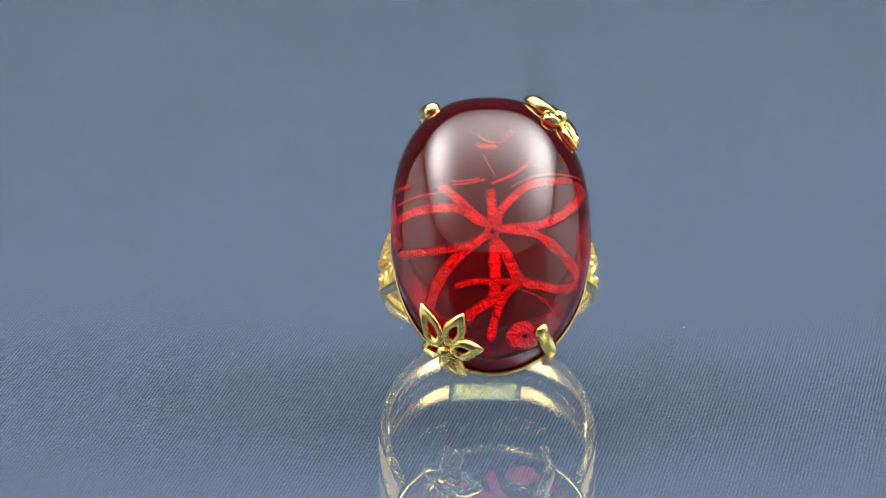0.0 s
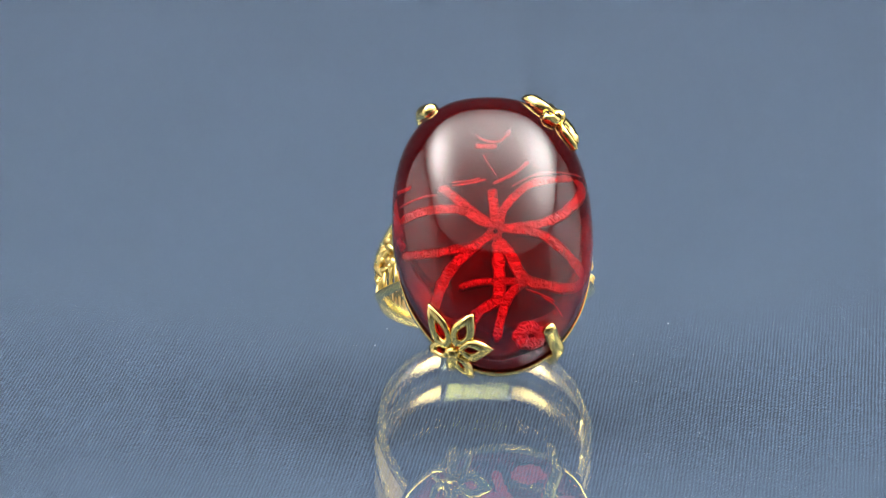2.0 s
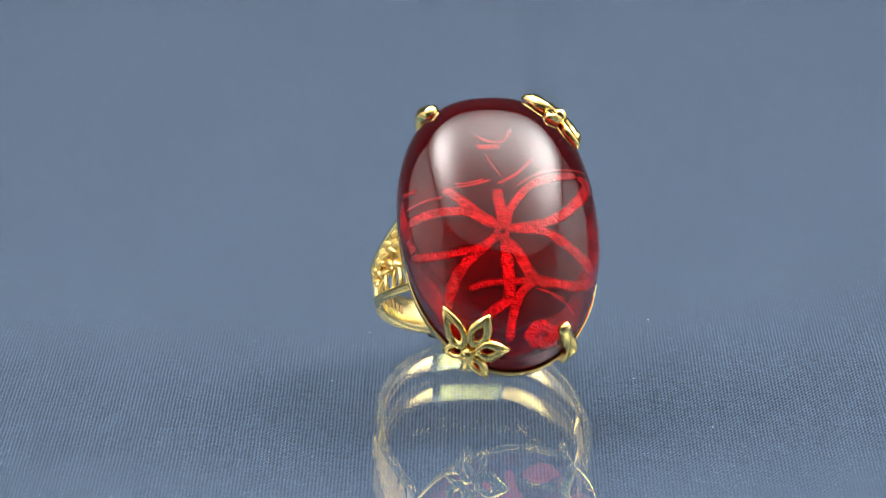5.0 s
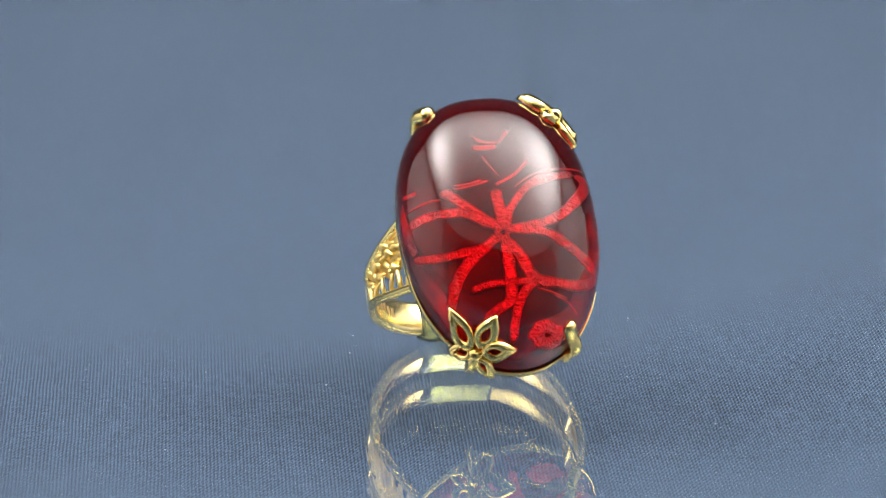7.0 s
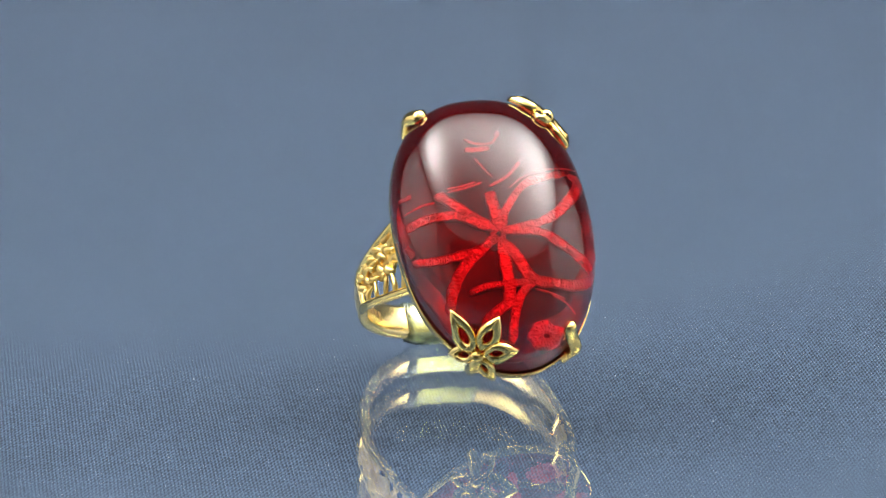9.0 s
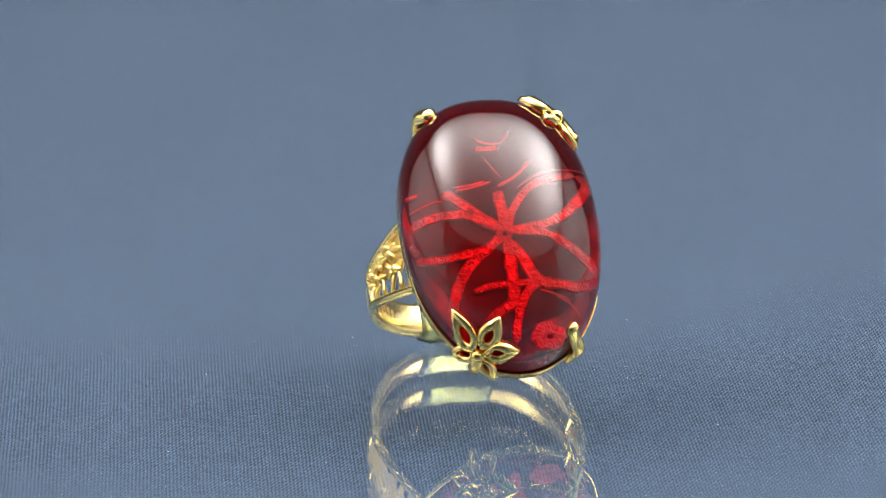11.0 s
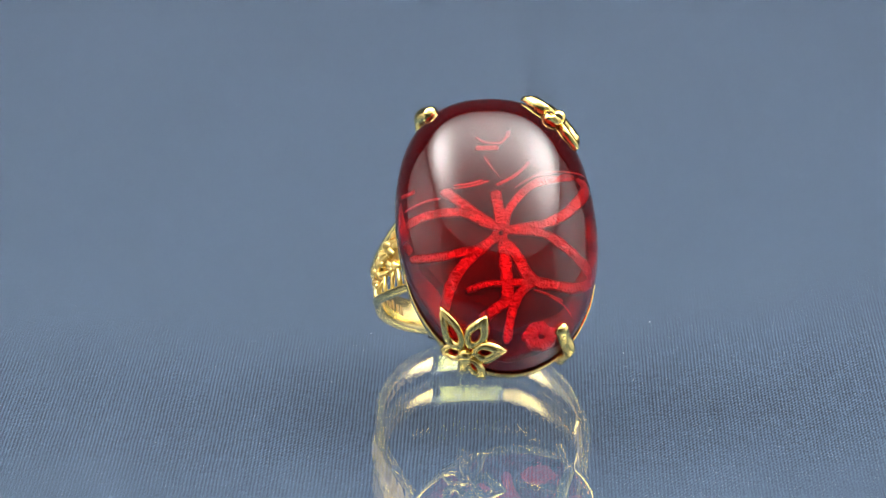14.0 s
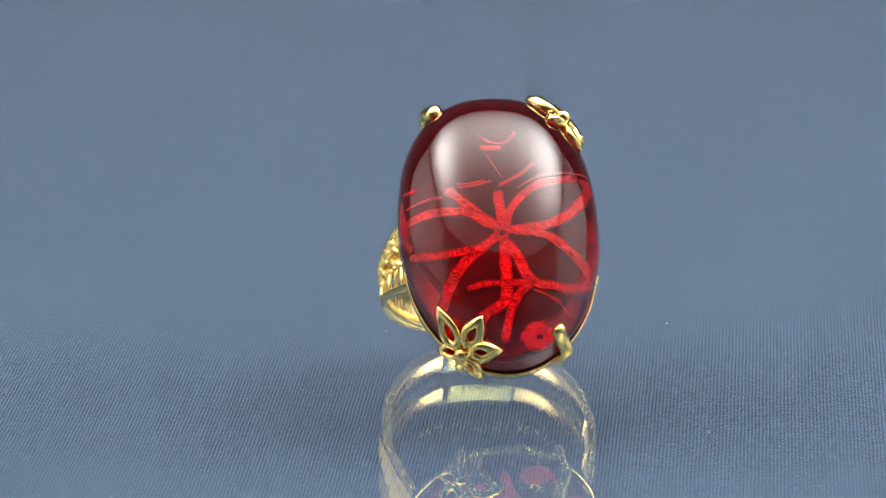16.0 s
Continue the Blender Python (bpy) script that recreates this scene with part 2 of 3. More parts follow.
def oval(k, n, grow=0.0, f=1.0):
    a = 2 * math.pi * k / n
    c, d = math.cos(a), math.sin(a)
    if d > 0:
        c, d = math.copysign(abs(c) ** (2 / HEAD), c), d ** (2 / HEAD) * SU / SA
    return Vector(((SB * f + grow) * c, (SA * f + grow) * d, 0))


ring = tagged(new("ring"), "gold ring with a large oval red cabochon stone standing on glass", "ring")
ring.matrix_world = HOME

# stone
N = 120
loops = [[oval(k, N, 0, f) + Vector((0, 0, z * MM)) for k in range(N)] for f, z in ((0.1, -0.6), (0.6, -0.6), (0.93, -0.6), (0.975, -0.5), (0.995, -0.3))]
for i in range(1, 26):
    a = math.pi / 2 * i / 26
    f = math.cos(a) ** (2 / FULL)
    loops.append([oval(k, N, 0, f) + Vector((0, 0, SC * math.sin(a))) for k in range(N)])
bm = skin(bmesh.new(), loops, cap=False)
bm.verts.ensure_lookup_table()
bm.faces.new([bm.verts[k] for k in range(N)])
bm.faces.new([bm.verts[len(bm.verts) - N + k] for k in range(N)])
stone = part("stone", bm, STONE, ring, "translucent deep red oval cabochon")

# foil tracery under the stone's face: crumpled bands with turned-up edges
FACE = [(-1.0, -0.10), (-0.93, 0.10), (-0.74, 0.0), (-0.4, 0.03), (0.0, 0.05), (0.4, 0.03), (0.74, 0.0), (0.93, 0.10), (1.0, -0.10)]
crumple = random.Random(11)


def foil_rib(wide, *pts):
    path = spline([(x * MM, y * MM, 0) for x, y in pts], 22)
    n = len(path)
    loops = []
    for i, p in enumerate(path):
        d = (path[min(i + 1, n - 1)] - path[max(i - 1, 0)]).normalized()
        side = Vector((-d.y, d.x, 0))
        end = min(1.0, 0.65 + 8 * i / n, 0.45 + 8 * (n - 1 - i) / n)
        half = wide * 0.55 * end * (1 + 0.22 * noise.noise(p * 1400) + crumple.uniform(-0.07, 0.07))
        top = []
        for u, h in FACE:
            q = p + side * ((u + crumple.uniform(-0.05, 0.05)) * half * MM) + d * (crumple.uniform(-0.03, 0.03) * MM)
            rise = h * min(1, wide * 2) + min(0.15, wide * 0.25) * noise.noise(Vector((q.x * 2600, q.y * 2600, 3))) + (crumple.uniform(-0.05, 0.05) + 0.03 * math.sin(i * 1.7 + 9 * noise.noise(p * 1100))) * min(1, wide * 2)
            top.append(Vector((q.x, q.y, (-0.22 + rise) * MM)))
        under = [Vector((q.x, q.y, -0.40 * MM)) for q in (top[-1], top[0])]
        loops.append(top + under)
    part("foil_rib", skin(bmesh.new(), loops), FOIL, stone, "crinkled bright foil rib inside the stone", False)


# ribs that fan out from the hub
foil_rib(0.68, (-0.1, -0.3), (-1.0, 0.3), (-2.1, 1.2), (-3.6, 1.5), (-5.0, 1.4), (-6.2, 1.0))
foil_rib(0.56, (-0.1, -0.3), (-1.2, 0.8), (-2.1, 1.9), (-2.9, 3.0), (-3.3, 3.5))
foil_rib(0.70, (0.2, -0.1), (0.1, 1.2), (0.0, 2.2), (0.0, 3.0))
foil_rib(0.55, (0.4, -0.2), (0.8, 1.1), (1.9, 2.6), (2.9, 3.5), (4.2, 3.9), (5.2, 4.2))
foil_rib(0.60, (0.4, -0.5), (2.3, -0.3), (3.7, 0.2), (4.7, 1.1), (5.5, 2.4), (5.9, 3.5), (5.4, 4.1))
foil_rib(0.66, (0.5, -0.6), (2.3, -0.7), (3.4, -1.1), (4.2, -1.9), (4.9, -2.7), (5.5, -3.5), (5.8, -4.2))
foil_rib(0.70, (0.2, -1.3), (1.0, -2.6), (1.5, -4.0), (2.2, -4.8), (3.2, -5.0), (4.4, -5.2), (5.4, -4.9), (6.0, -4.4))
foil_rib(0.72, (0.2, -1.2), (0.2, -3.1), (0.2, -4.9), (0.0, -6.2), (-0.8, -6.8), (-1.4, -7.3), (-1.8, -8.0))
foil_rib(0.61, (-0.1, -0.9), (-1.3, -1.8), (-2.6, -2.0), (-4.0, -2.1), (-5.3, -2.0), (-6.5, -1.9))
foil_rib(0.72, (-0.6, -1.3), (-1.8, -2.3), (-2.8, -3.4), (-3.5, -4.6), (-4.0, -5.9), (-4.3, -6.6))
# cross ribs towards the foot
foil_rib(0.55, (2.0, -4.8), (1.1, -5.5), (0.5, -6.6), (0.1, -8.0), (-0.2, -9.5))
foil_rib(0.44, (-2.4, -5.1), (-1.3, -4.8), (0.0, -4.8), (1.1, -4.8), (1.9, -4.7))
foil_rib(0.53, (2.2, -0.3), (2.6, -0.2), (2.8, 0.1))
foil_rib(0.60, (-6.8, -0.4), (-6.5, -0.9), (-6.2, -1.4))
# shreds and loose wires near the head
foil_rib(0.15, (-2.6, 3.8), (-1.7, 3.8), (-0.8, 4.0))
foil_rib(0.15, (-2.6, 3.5), (-1.5, 3.6), (-0.4, 3.9))
foil_rib(0.09, (-0.5, 6.0), (-0.1, 5.1), (0.4, 4.2))
foil_rib(0.10, (1.5, 3.2), (2.8, 4.1), (3.9, 4.5), (5.1, 4.6), (5.8, 4.6))
foil_rib(0.38, (-1.0, 6.8), (-0.3, 6.7), (0.6, 6.7))
foil_rib(0.14, (-0.9, 7.7), (-0.3, 7.2), (0.8, 7.1), (1.4, 7.6))
foil_rib(0.30, (1.4, 7.6), (1.5, 7.8), (1.6, 8.0))
foil_rib(0.22, (0.1, 3.5), (1.5, 4.2), (2.3, 4.9), (2.7, 5.4))
foil_rib(0.29, (-6.4, 3.8), (-5.6, 3.8), (-5.1, 3.9))
foil_rib(0.16, (-6.1, 2.4), (-4.4, 2.8), (-3.5, 2.8))
foil_rib(0.08, (2.9, -5.9), (3.7, -6.5), (4.3, -7.4))
foil_rib(0.09, (1.9, -5.4), (2.7, -5.7), (3.7, -6.2))



def foil_rosette(x, y, wide, tall, hole, label):
    loops = []
    for k in range(44):
        a = 2 * math.pi * k / 44
        row = []
        for f, h in ((hole, -0.12), (hole + 0.06, 0.08), (0.5, 0.0), (0.66, 0.06), (0.82, 0.0), (0.94, 0.06), (1.02, -0.12)):
            g = f * (1 + 0.3 * noise.noise(Vector((math.cos(a) * 1.6, math.sin(a) * 1.6, x)))) + crumple.uniform(-0.03, 0.03)
            row.append(Vector((x + g * wide * math.cos(a), y + g * tall * math.sin(a), -0.2 + h + crumple.uniform(-0.09, 0.09))) * MM)
        loops.append(row + [Vector((row[-1].x, row[-1].y, -0.4 * MM)), Vector((row[0].x, row[0].y, -0.4 * MM))])
    part("foil_rosette", skin(bmesh.new(), loops, closed_v=True), FOIL, stone, label, False)


foil_rosette(2.15, -9.05, 1.2, 1.1, 0.2, "round foil spot with a hole inside the stone")
foil_rosette(0.1, -0.75, 0.56, 0.62, 0.34, "foil hub with a small dark hole")

# dark backing plate behind the stone, added to keep the gaps between ribs dark
loops = [[oval(k, N, 0, f) + Vector((0, 0, z * MM)) for k in range(N)] for f, z in ((0.94, -0.42), (0.972, -0.46), (0.975, -0.95), (0.93, -1.05))]
part("back_plate", skin(bmesh.new(), loops), BACKING, ring, "dull dark backing plate added behind the stone")

# added ledge; its bright blotches imitate red glow in the stone's margin
loops = []
for k in range(N):
    inner = 0.63 + 0.07 * noise.noise(Vector((math.cos(k * 0.0524) * 2.2, math.sin(k * 0.0524) * 2.2, 4)))
    loops.append([oval(k, N, 0, inner + w) + Vector((0, 0, z * MM)) for w, z in ((0.0, -0.415), (0.03, -0.405), (0.07, -0.36), (0.11, -0.31), (0.15, -0.34), (0.2, -0.415), (0.1, -0.43))])
    sink = min(1.0, max(0.0, (oval(k, N).y / MM - 1.0) / 4.0))     # sunk into the plate towards the head, where no glow shows
    loops[-1] = [q - Vector((0, 0, 0.12 * MM * sink)) for q in loops[-1]]
part("ledge", skin(bmesh.new(), loops, closed_v=True), LEDGE, ring, "added ledge with bright blotches for red glow in the stone's margin")

# bezel: a thin seat round the girdle
loops = []
for k in range(N):
    o = oval(k, N).normalized()
    p = oval(k, N)
    show = min(1.0, max(0.0, (-2.0 * MM - p.y) / (5 * MM)))      # tucked under the girdle towards the head
    loops.append([p + o * ((u if u < 0 else u * show - 0.12 * (1 - show)) * MM) + Vector((0, 0, z * MM)) for u, z in ((-0.5, -0.75), (-0.5, -1.1), (0.0, -1.25), (0.15, -1.1), (0.2, -0.5), (0.15, -0.25), (0.05, -0.3), (-0.05, -0.75))])
bm = skin(bmesh.new(), loops, closed_v=True)
part("bezel", bm, GOLD, ring, "thin polished gold seat round the stone")


# shank: the hoop
def half_width(phi):
    a = abs(math.degrees(phi))
    t = max(0.0, (a - 82) / 66)
    return (1.65 + 2.5 * t) * MM


def on_hoop(phi, y, r):
    a = abs(phi)
    if a < math.pi / 2:
        side, z = math.sin(a) ** 0.82, ZC - 1.0433 * r * math.cos(a)
    else:                                    # the shoulders run straight to the seat
        u = (a - math.pi / 2) / radians(58)
        side, z = 1 - 0.27 * u ** 1.5, ZC + u * (-1.3 * MM - ZC)
    side = math.copysign(side, phi)
    return Vector((r * side + 0.1 * MM, y - 0.065 * z, z))


loops = []
for k in range(61):
    phi = radians(-84 + 168 * k / 60)
    w = half_width(phi)
    thin = 1 - 0.3 * max(0.0, (abs(math.degrees(phi)) - 62) / 22)
    sec = [(-0.72, RI), (0.72, RI), (0.96, RI + 0.25 * MM), (1.0, RI + 0.6 * MM), (0.9, RO - 0.12 * MM), (0.55, RO), (-0.55, RO), (-0.9, RO - 0.12 * MM), (-1.0, RI + 0.6 * MM), (-0.96, RI + 0.25 * MM)]
    loops.append([on_hoop(phi, u * w, RI + (r - RI) * thin) for u, r in sec])
bm = skin(bmesh.new(), loops)
part("shank", bm, GOLD_SATIN, ring, "satin gold hoop")

# clear sleeve round the hoop's foot, thicker in its middle
loops = []
for k in range(25):
    u0 = -1 + k / 12
    phi = radians(17.5 * u0)
    w = half_width(phi)
    swell = 0.55 * MM * (1 - abs(u0) ** 3) + 0.12 * MM
    t = 0.28 * MM * (1 - abs(u0) ** 4) + 0.06 * MM
    sec = [(-w - swell, RI + 0.1 * MM), (-w - swell * 0.6, RI - t), (w * 0.9, RI - t), (w + 0.2 * MM, RI + 0.1 * MM), (w + 0.2 * MM, RO - 0.1 * MM), (w * 0.8, RO + 0.04 * MM), (-w - swell * 0.7, RO + 0.04 * MM), (-w - swell, RO - 0.2 * MM)]
    loops.append([on_hoop(phi, y, r) for y, r in sec])
part("sleeve", skin(bmesh.new(), loops), SLEEVE, ring, "clear greenish sleeve round the hoop's foot")

# worn stamp inside the hoop: plain strokes that cannot be read
for a, y, tall in ((-60, 0.1, 0.9), (-55.5, -0.1, 0.7), (-51, 0.15, 0.9), (-46, 0.0, 0.8), (-41.5, -0.1, 0.9)):
    bm = bmesh.new()
    pts = [[on_hoop(radians(a + d), (y + e * tall / 2) * MM, r) for d, e in ((-1.1, -1), (1.1, -1), (1.1, 1), (-1.1, 1))] for r in (RI - 0.03 * MM, RI + 0.1 * MM)]
    skin(bm, pts)
    part("stamp_mark", bm, PATINA, ring, "worn stamp stroke inside the hoop", False)

# shoulders: two splayed rails with pierced scrollwork between them
for side in (-1, 1):
    rails = bmesh.new()
    for edge in (-1, 1):
        path = [on_hoop(radians(side * a), edge * (half_width(radians(a)) - 0.35 * MM), RI + 0.55 * MM) for a in range(68, 149, 4)]
        tube(rails, path, lambda t: 0.43 * MM * min(1, 0.3 + 4 * t), up=lambda p: Vector((p.x, 0, p.z - ZC)), flat=1.05, sides=10)
    shoulder = part("shoulder", rails, GOLD, ring, "gold shoulder rails splaying towards the stone")

    def at(a, v, r=0.55, side=side):
        return on_hoop(radians(side * a), v * half_width(radians(a)), RI + r * MM)

    out = lambda p: Vector((p.x, 0, p.z - ZC))
    # cast relief plate, open towards the front rail
    bm = bmesh.new()
    loops = []
    for k in range(31):
        a = 84 + 2.1 * k
        v0 = -0.12 + 0.14 * math.sin(a * 0.55)
        row = [(v0 + (0.93 - v0) * u / 6, 0.42 + 0.16 * noise.noise(Vector((a * 0.21, u * 0.9, 2)))) for u in range(7)]
        loops.append([at(a, v, r) for v, r in row] + [at(a, v, 0.12) for v, r in reversed(row)])
    skin(bm, loops)
    part("relief_plate", bm, GOLD_CAST, shoulder, "cast gold relief between the rails")
    # leafy scrolls over it: a start, a bend, an end and the girth of each
    def leaf(a0, v0, a1, v1, a2, v2, girth, side=side):
        bm = bmesh.new()
        a0, a1, a2 = (a + crumple.uniform(-2.2, 2.2) for a in (a0, a1, a2))
        v0, v1, v2 = (min(0.78, max(-0.86, v + crumple.uniform(-0.13, 0.13))) for v in (v0, v1, v2))
        girth *= crumple.uniform(0.6, 1.25)
        tube(bm, spline([at(a0, v0, 0.5), at(a1, v1, 0.72), at(a2, v2, 0.5)], 8), lambda t: (0.14 + girth * math.sin(math.pi * t ** 0.8)) * MM, up=out, flat=0.8, sides=8)
        part("leaf_scroll", bm, GOLD_CAST, shoulder)

    for k in range(7):                   # struts that bridge the openings along the front rail
        a = 87 + 9 * k
        leaf(a, -0.86, a + 3, -0.5, a + (7 if k % 2 else -1), -0.1, 0.13)
    for k in range(7):                   # paired leaves up the middle
        a = 86 + 8.4 * k
        leaf(a, 0.16, a + 4, 0.0, a + 9, -0.18, 0.24)
        leaf(a + 3, 0.3, a + 6, 0.48, a + 11, 0.36, 0.22)
        leaf(a, 0.52, a + 5, 0.66, a + 10, 0.56, 0.2)
        leaf(a + 1, 0.82, a + 5, 0.86, a + 8, 0.72, 0.15)
    for a, v in ((96, -0.3), (108, 0.28), (119, -0.2), (131, 0.3)):
        bm = bmesh.new()
        r = bmesh.ops.create_icosphere(bm, subdivisions=2, radius=0.32 * MM)
        bmesh.ops.transform(bm, matrix=Matrix.Translation(at(a, v, 0.75)), verts=r["verts"])
        part("bead", bm, GOLD_CAST, shoulder)


# claws
def claw(x, y, wide, stand=0.35, reach=(0.25, 0.95)):
    f = rho(x, y)
    ex, ey = x / f, y / f
    o = Vector((ex / SB ** 2, ey / SA ** 2, 0)).normalized()
    e = Vector((ex, ey, 0))
    pts = [e + o * 0.15 * MM + Vector((0, 0, -2.2 * MM)), e + o * 0.42 * MM + Vector((0, 0, -0.6 * MM)), e + o * (0.25 + stand) * MM + Vector((0, 0, 0.9 * MM))]
    for s in reach:
        p = e - o * s * MM
        pts.append(Vector((p.x, p.y, dome(p.x, p.y) + stand * MM)))
    bm = bmesh.new()
    tube(bm, spline(pts, 6), lambda t: wide * MM * (0.85 + 0.3 * t), up=o, flat=0.75, sides=10)
    part("claw", bm, GOLD, ring, "polished gold claw over the stone's edge")


claw(4.5 * MM, -11.1 * MM, 0.66)
claw(-5.0 * MM, 10.8 * MM, 0.75, 0.3, (0.45,))


# flower claws
def flower(cx, cy, petals, curve, raised=0.35, thick=0.3):
    f = rho(cx, cy)
    c = Vector((cx, cy, dome(cx, cy) if f < 1 else 0))
    nrm = Vector((cx / SB ** 2, cy / SA ** 2, max(0.35, c.z / SC) / SC)).normalized()
    u = Vector((0, 0, 1)).cross(nrm).normalized()
    v = nrm.cross(u)

    def lift(p, h):
        r = p.length
        q = c + u * p.x + v * p.y - nrm * (r * r / (2 * curve * MM))
        if rho(q.x, q.y) < 0.985:      # the petals lie on the dome
            q.z = max(q.z, dome(q.x, q.y))
        return q + nrm * (raised * MM + h)

    bm = bmesh.new()
    r = bmesh.ops.create_icosphere(bm, subdivisions=3, radius=0.62 * MM)
    bmesh.ops.scale(bm, vec=(1, 1, 0.7), verts=r["verts"])
    bmesh.ops.transform(bm, matrix=Matrix.Translation(lift(Vector((0, 0)), 0.25 * MM)), verts=r["verts"])
    thing = part("flower_claw", bm, GOLD, ring, "gold open-petalled flower gripping the stone's edge")
    for (tx, ty), wide in petals:
        tip = Vector((tx, ty)) * MM
        d = tip.normalized()
        w = Vector((-d.y, d.x))
        ln = tip.length

        def outline(s0, s1, k, sharp):
            pts = []
            m = 14
            for i in range(2 * m):
                t = i / m if i < m else 2 - i / m
                sg = 1 if i < m else -1
                g = math.sin(math.pi * t ** sharp) ** 0.85 if 0 < t < 1 else 0.0
                pts.append(d * (s0 + (s1 - s0) * t) + w * (sg * k * g))
            return pts
        outer = outline(0.3 * MM, ln, wide * MM, 0.8)
        rim = outline(0.4 * MM, ln * 0.95, wide * 0.88 * MM, 0.8)
        crown = outline(ln * 0.2, ln * 0.8, wide * 0.6 * MM, 0.85)
        inner = outline(ln * 0.28, ln * 0.64, wide * 0.3 * MM, 0.9)
        bm = bmesh.new()
        skin(bm, [[lift(p, (h if k < 14 else g) * MM) for k, p in enumerate(loop)] for loop, h, g in ((outer, -thick, -thick), (outer, 0.0, 0.0), (rim, 0.3, 0.12), (crown, 0.55, 0.2), (inner, 0.2, 0.02), (inner, -thick, -thick))], closed_v=True)
        part("petal", bm, GOLD, thing)
    # stalk down to the seat
    o = Vector((c.x, c.y, 0)).normalized()
    bm = bmesh.new()
    tube(bm, spline([lift(Vector((0, 0)), -0.3 * MM), c + o * 0.75 * MM + Vector((0, 0, -1.2 * MM)), c + o * 0.2 * MM + Vector((0, 0, -c.z - 2.0 * MM))], 6), 0.6 * MM, sides=8)
    part("stalk", bm, GOLD, thing)


def petal_tip(cx, cy, x, y, z):
    """The tip's place in the flower's own plane."""
    c = Vector((cx, cy, dome(cx, cy)))
    nrm = Vector((cx / SB ** 2, cy / SA ** 2, max(0.35, c.z / SC) / SC)).normalized()
    u = Vector((0, 0, 1)).cross(nrm).normalized()
    v = nrm.cross(u)
    p = Vector((x, y, z)) * MM - c
    return (p.dot(u) / MM, p.dot(v) / MM)


F1 = (-4.0 * MM, -11.7 * MM)
flower(*F1, [(petal_tip(*F1, -3.0, -10.5, 4.3), 1.05), (petal_tip(*F1, -6.9, -8.8, 2.2), 0.9), (petal_tip(*F1, -0.95, -12.7, 2.4), 0.95),
             (petal_tip(*F1, -6.5, -11.0, -0.1), 0.8), (petal_tip(*F1, -2.6, -13.8, -0.6), 0.85)], 7.0)
F2 = (5.85 * MM, 9.6 * MM)
flower(*F2, [((3.6, 0.3), 1.1), ((-3.4, -0.2), 1.05), ((0.1, 2.3), 0.95), ((2.2, -2.0), 0.95), ((-2.0, -2.1), 0.95)], 9.0, 0.4, 0.5)

# clear putty that holds the hoop's foot on the glass
bm = bmesh.new()
loops = []
for f, z in ((0.8, 0.02), (1.0, 0.25), (0.97, 0.6), (0.8, 0.9), (0.4, 1.05)):
    loops.append([Vector((-0.2 + 2.3 * f * math.cos(a) * (1 + 0.12 * math.sin(3 * a)), 7.4 + 1.6 * f * math.sin(a) * (1 + 0.1 * math.cos(2 * a + 1)), z)) * MM for a in (2 * math.pi * k / 40 for k in range(40))])
skin(bm, loops)
putty = tagged(new("putty", mesh_of("putty", bm, PUTTY)), "small clear blob of putty holding the ring on the glass", "putty")

# specks of lint on the cloth
bm = bmesh.new()
chance = random.Random(7)
for k in range(13):
    a, d = chance.uniform(0, 6.28), chance.uniform(0.012, 0.055)
    r = bmesh.ops.create_icosphere(bm, subdivisions=1, radius=chance.uniform(0.035, 0.08) * MM)
    bmesh.ops.transform(bm, matrix=pose(d * math.cos(a), d * math.sin(a), -0.00655, 0, 0, chance.uniform(0, 180)) @ Matrix.Diagonal((chance.uniform(1, 2.2), 1, 0.8, 1)), verts=r["verts"])
lint = tagged(new("lint", mesh_of("lint", bm, LINT)), "tiny pale specks of lint on blue cloth", "lint", kind="stuff")

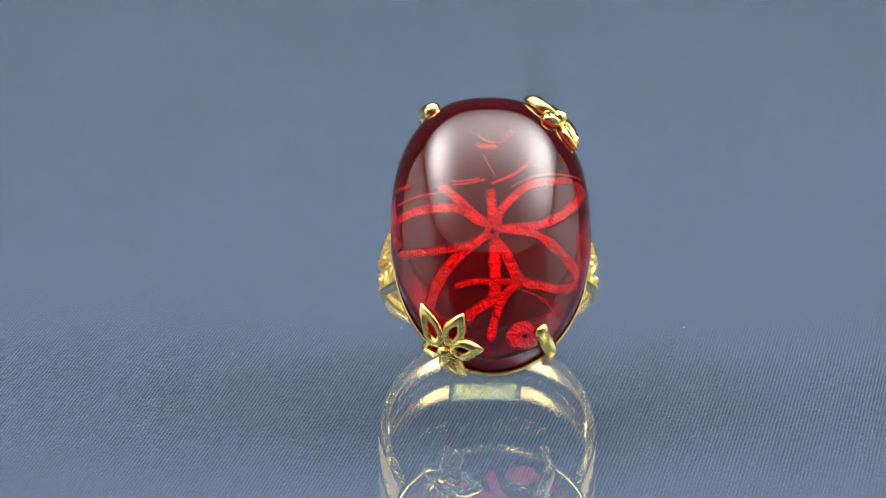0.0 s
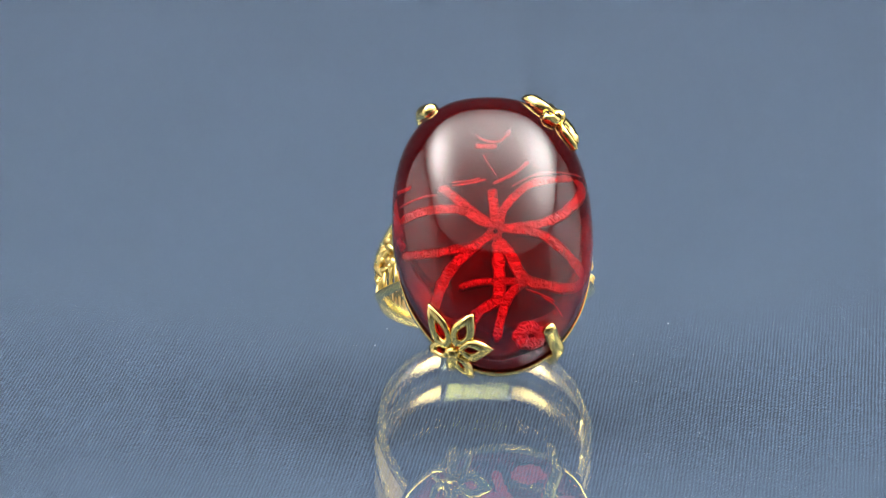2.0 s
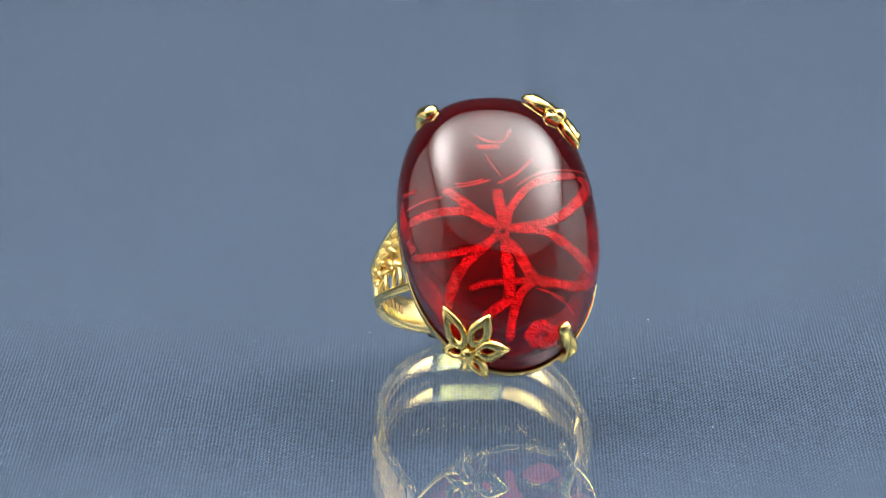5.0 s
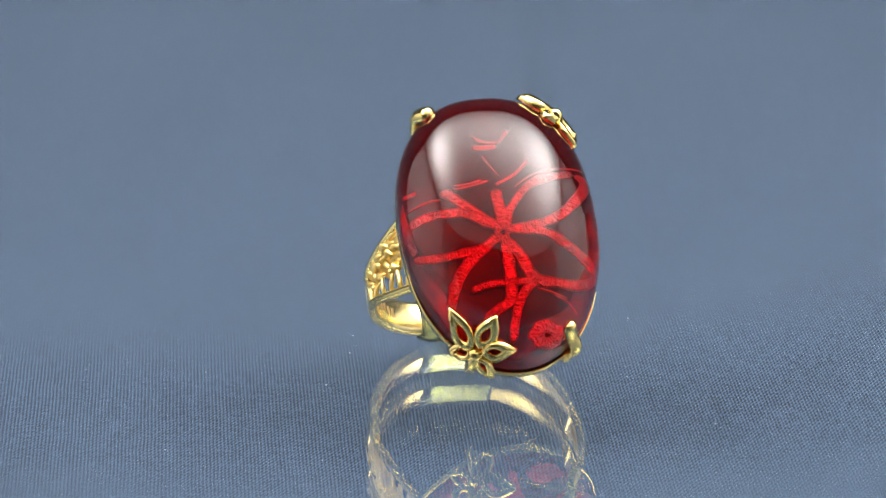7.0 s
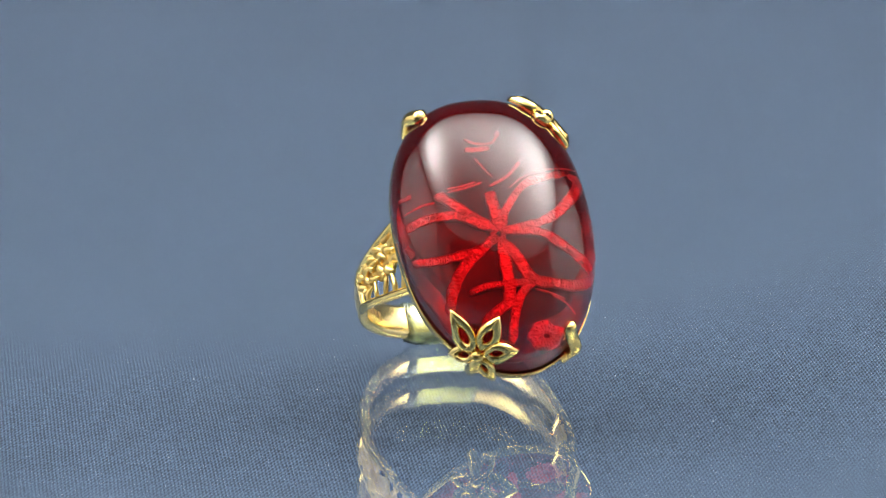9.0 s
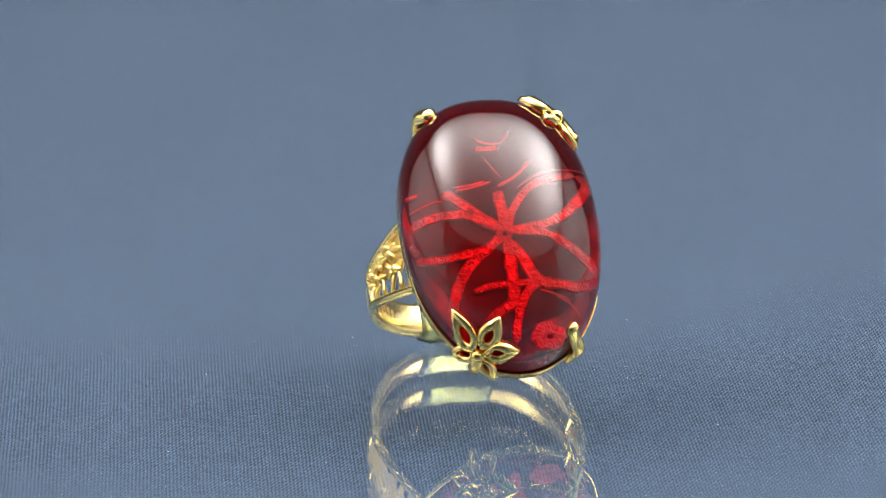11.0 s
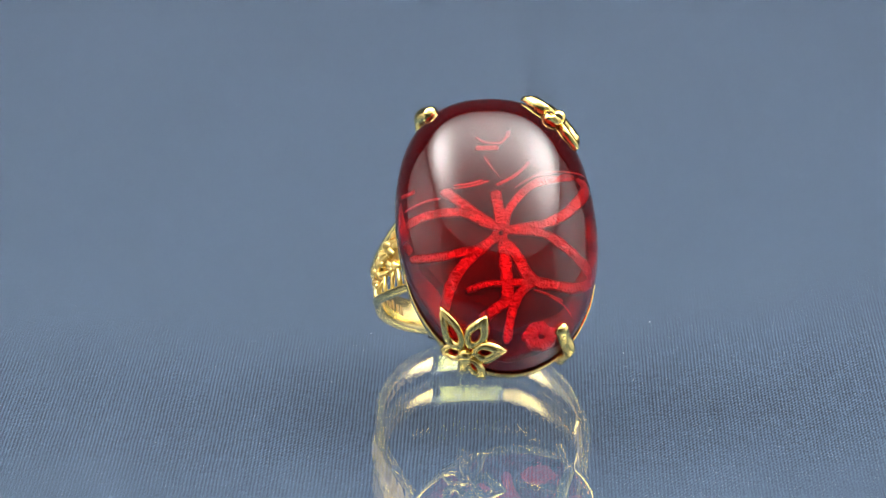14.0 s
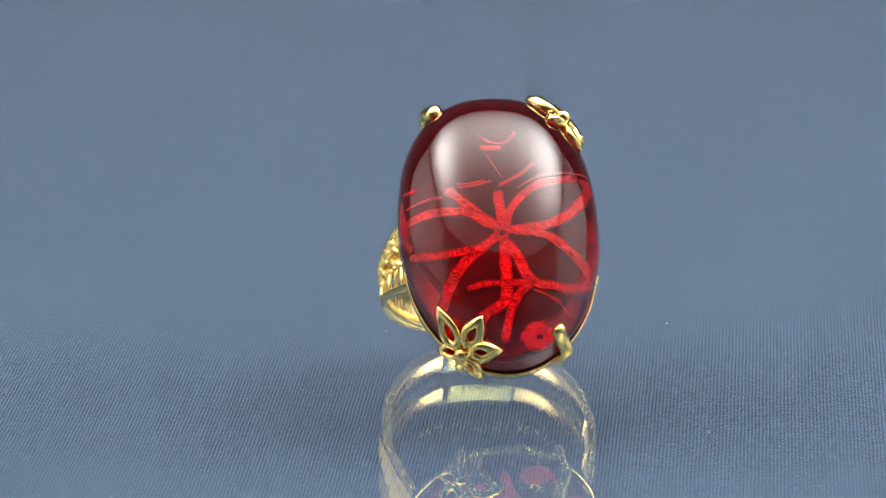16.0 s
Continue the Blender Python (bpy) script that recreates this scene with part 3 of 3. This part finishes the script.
# ---- the turntable swings out at a steady pace, stops short and swings back ----
TURN = [
    (0.00, -0.00000, -0.00000, 0.00000, 0.00, 0.00, 0.00),
    (0.50, -0.00004, 0.00001, 0.00002, 0.06, 0.09, 0.87),
    (1.00, -0.00011, 0.00001, 0.00003, 0.04, 0.02, 1.74),
    (1.50, -0.00027, 0.00002, 0.00003, 0.07, 0.06, 2.70),
    (2.00, -0.00037, 0.00001, 0.00002, 0.06, -0.06, 3.47),
    (2.50, -0.00044, 0.00001, 0.00001, 0.05, -0.04, 4.21),
    (3.00, -0.00049, 0.00001, 0.00002, 0.07, -0.05, 5.17),
    (3.50, -0.00044, 0.00001, 0.00002, 0.05, -0.07, 6.04),
    (4.00, -0.00031, 0.00001, 0.00001, 0.04, -0.15, 6.86),
    (5.25, -0.00070, -0.00001, -0.00004, 0.02, -0.21, 9.07),
    (6.50, -0.00110, -0.00002, -0.00009, -0.01, -0.26, 11.27),
    (7.00, -0.00121, -0.00005, -0.00014, -0.09, -0.24, 12.23),
    (7.50, -0.00138, -0.00007, -0.00020, -0.15, -0.28, 12.99),
    (8.00, -0.00166, -0.00008, -0.00024, -0.15, -0.31, 13.91),
    (8.50, -0.00185, -0.00008, -0.00026, -0.12, -0.31, 14.74),
    (9.00, -0.00215, -0.00010, -0.00032, -0.15, -0.26, 15.66),
    (9.10, -0.00219, -0.00010, -0.00032, -0.15, -0.26, 15.82),
    (9.20, -0.00214, -0.00010, -0.00032, -0.15, -0.26, 15.66),
    (9.80, -0.00181, -0.00009, -0.00030, -0.14, -0.23, 14.71),
    (10.60, -0.00138, -0.00009, -0.00028, -0.13, -0.19, 13.43),
    (11.50, -0.00089, -0.00008, -0.00025, -0.12, -0.15, 12.00),
    (12.00, -0.00072, -0.00007, -0.00023, -0.13, -0.16, 11.11),
    (12.50, -0.00056, -0.00007, -0.00022, -0.10, -0.21, 10.26),
    (13.00, -0.00071, -0.00006, -0.00019, -0.09, -0.12, 9.52),
    (13.50, -0.00071, -0.00004, -0.00016, -0.03, -0.19, 8.76),
    (14.00, -0.00065, -0.00005, -0.00016, -0.04, -0.17, 7.93),
    (14.50, -0.00047, -0.00004, -0.00015, -0.06, -0.24, 7.21),
    (15.00, -0.00031, -0.00004, -0.00013, -0.04, -0.24, 6.42),
    (15.50, -0.00008, -0.00003, -0.00013, 0.01, -0.31, 5.65),
    (16.00, -0.00002, -0.00003, -0.00012, 0.01, -0.28, 5.02),
]


def motions():
    for thing, home in ((ring, HOME), (glass_plate, Matrix()), (turntable_cloth, Matrix()), (putty, Matrix()), (lint, Matrix())):
        walk(thing, [(t, pose(x, y, z, rx, ry, rz) @ home) for t, x, y, z, rx, ry, rz in TURN])


motions()
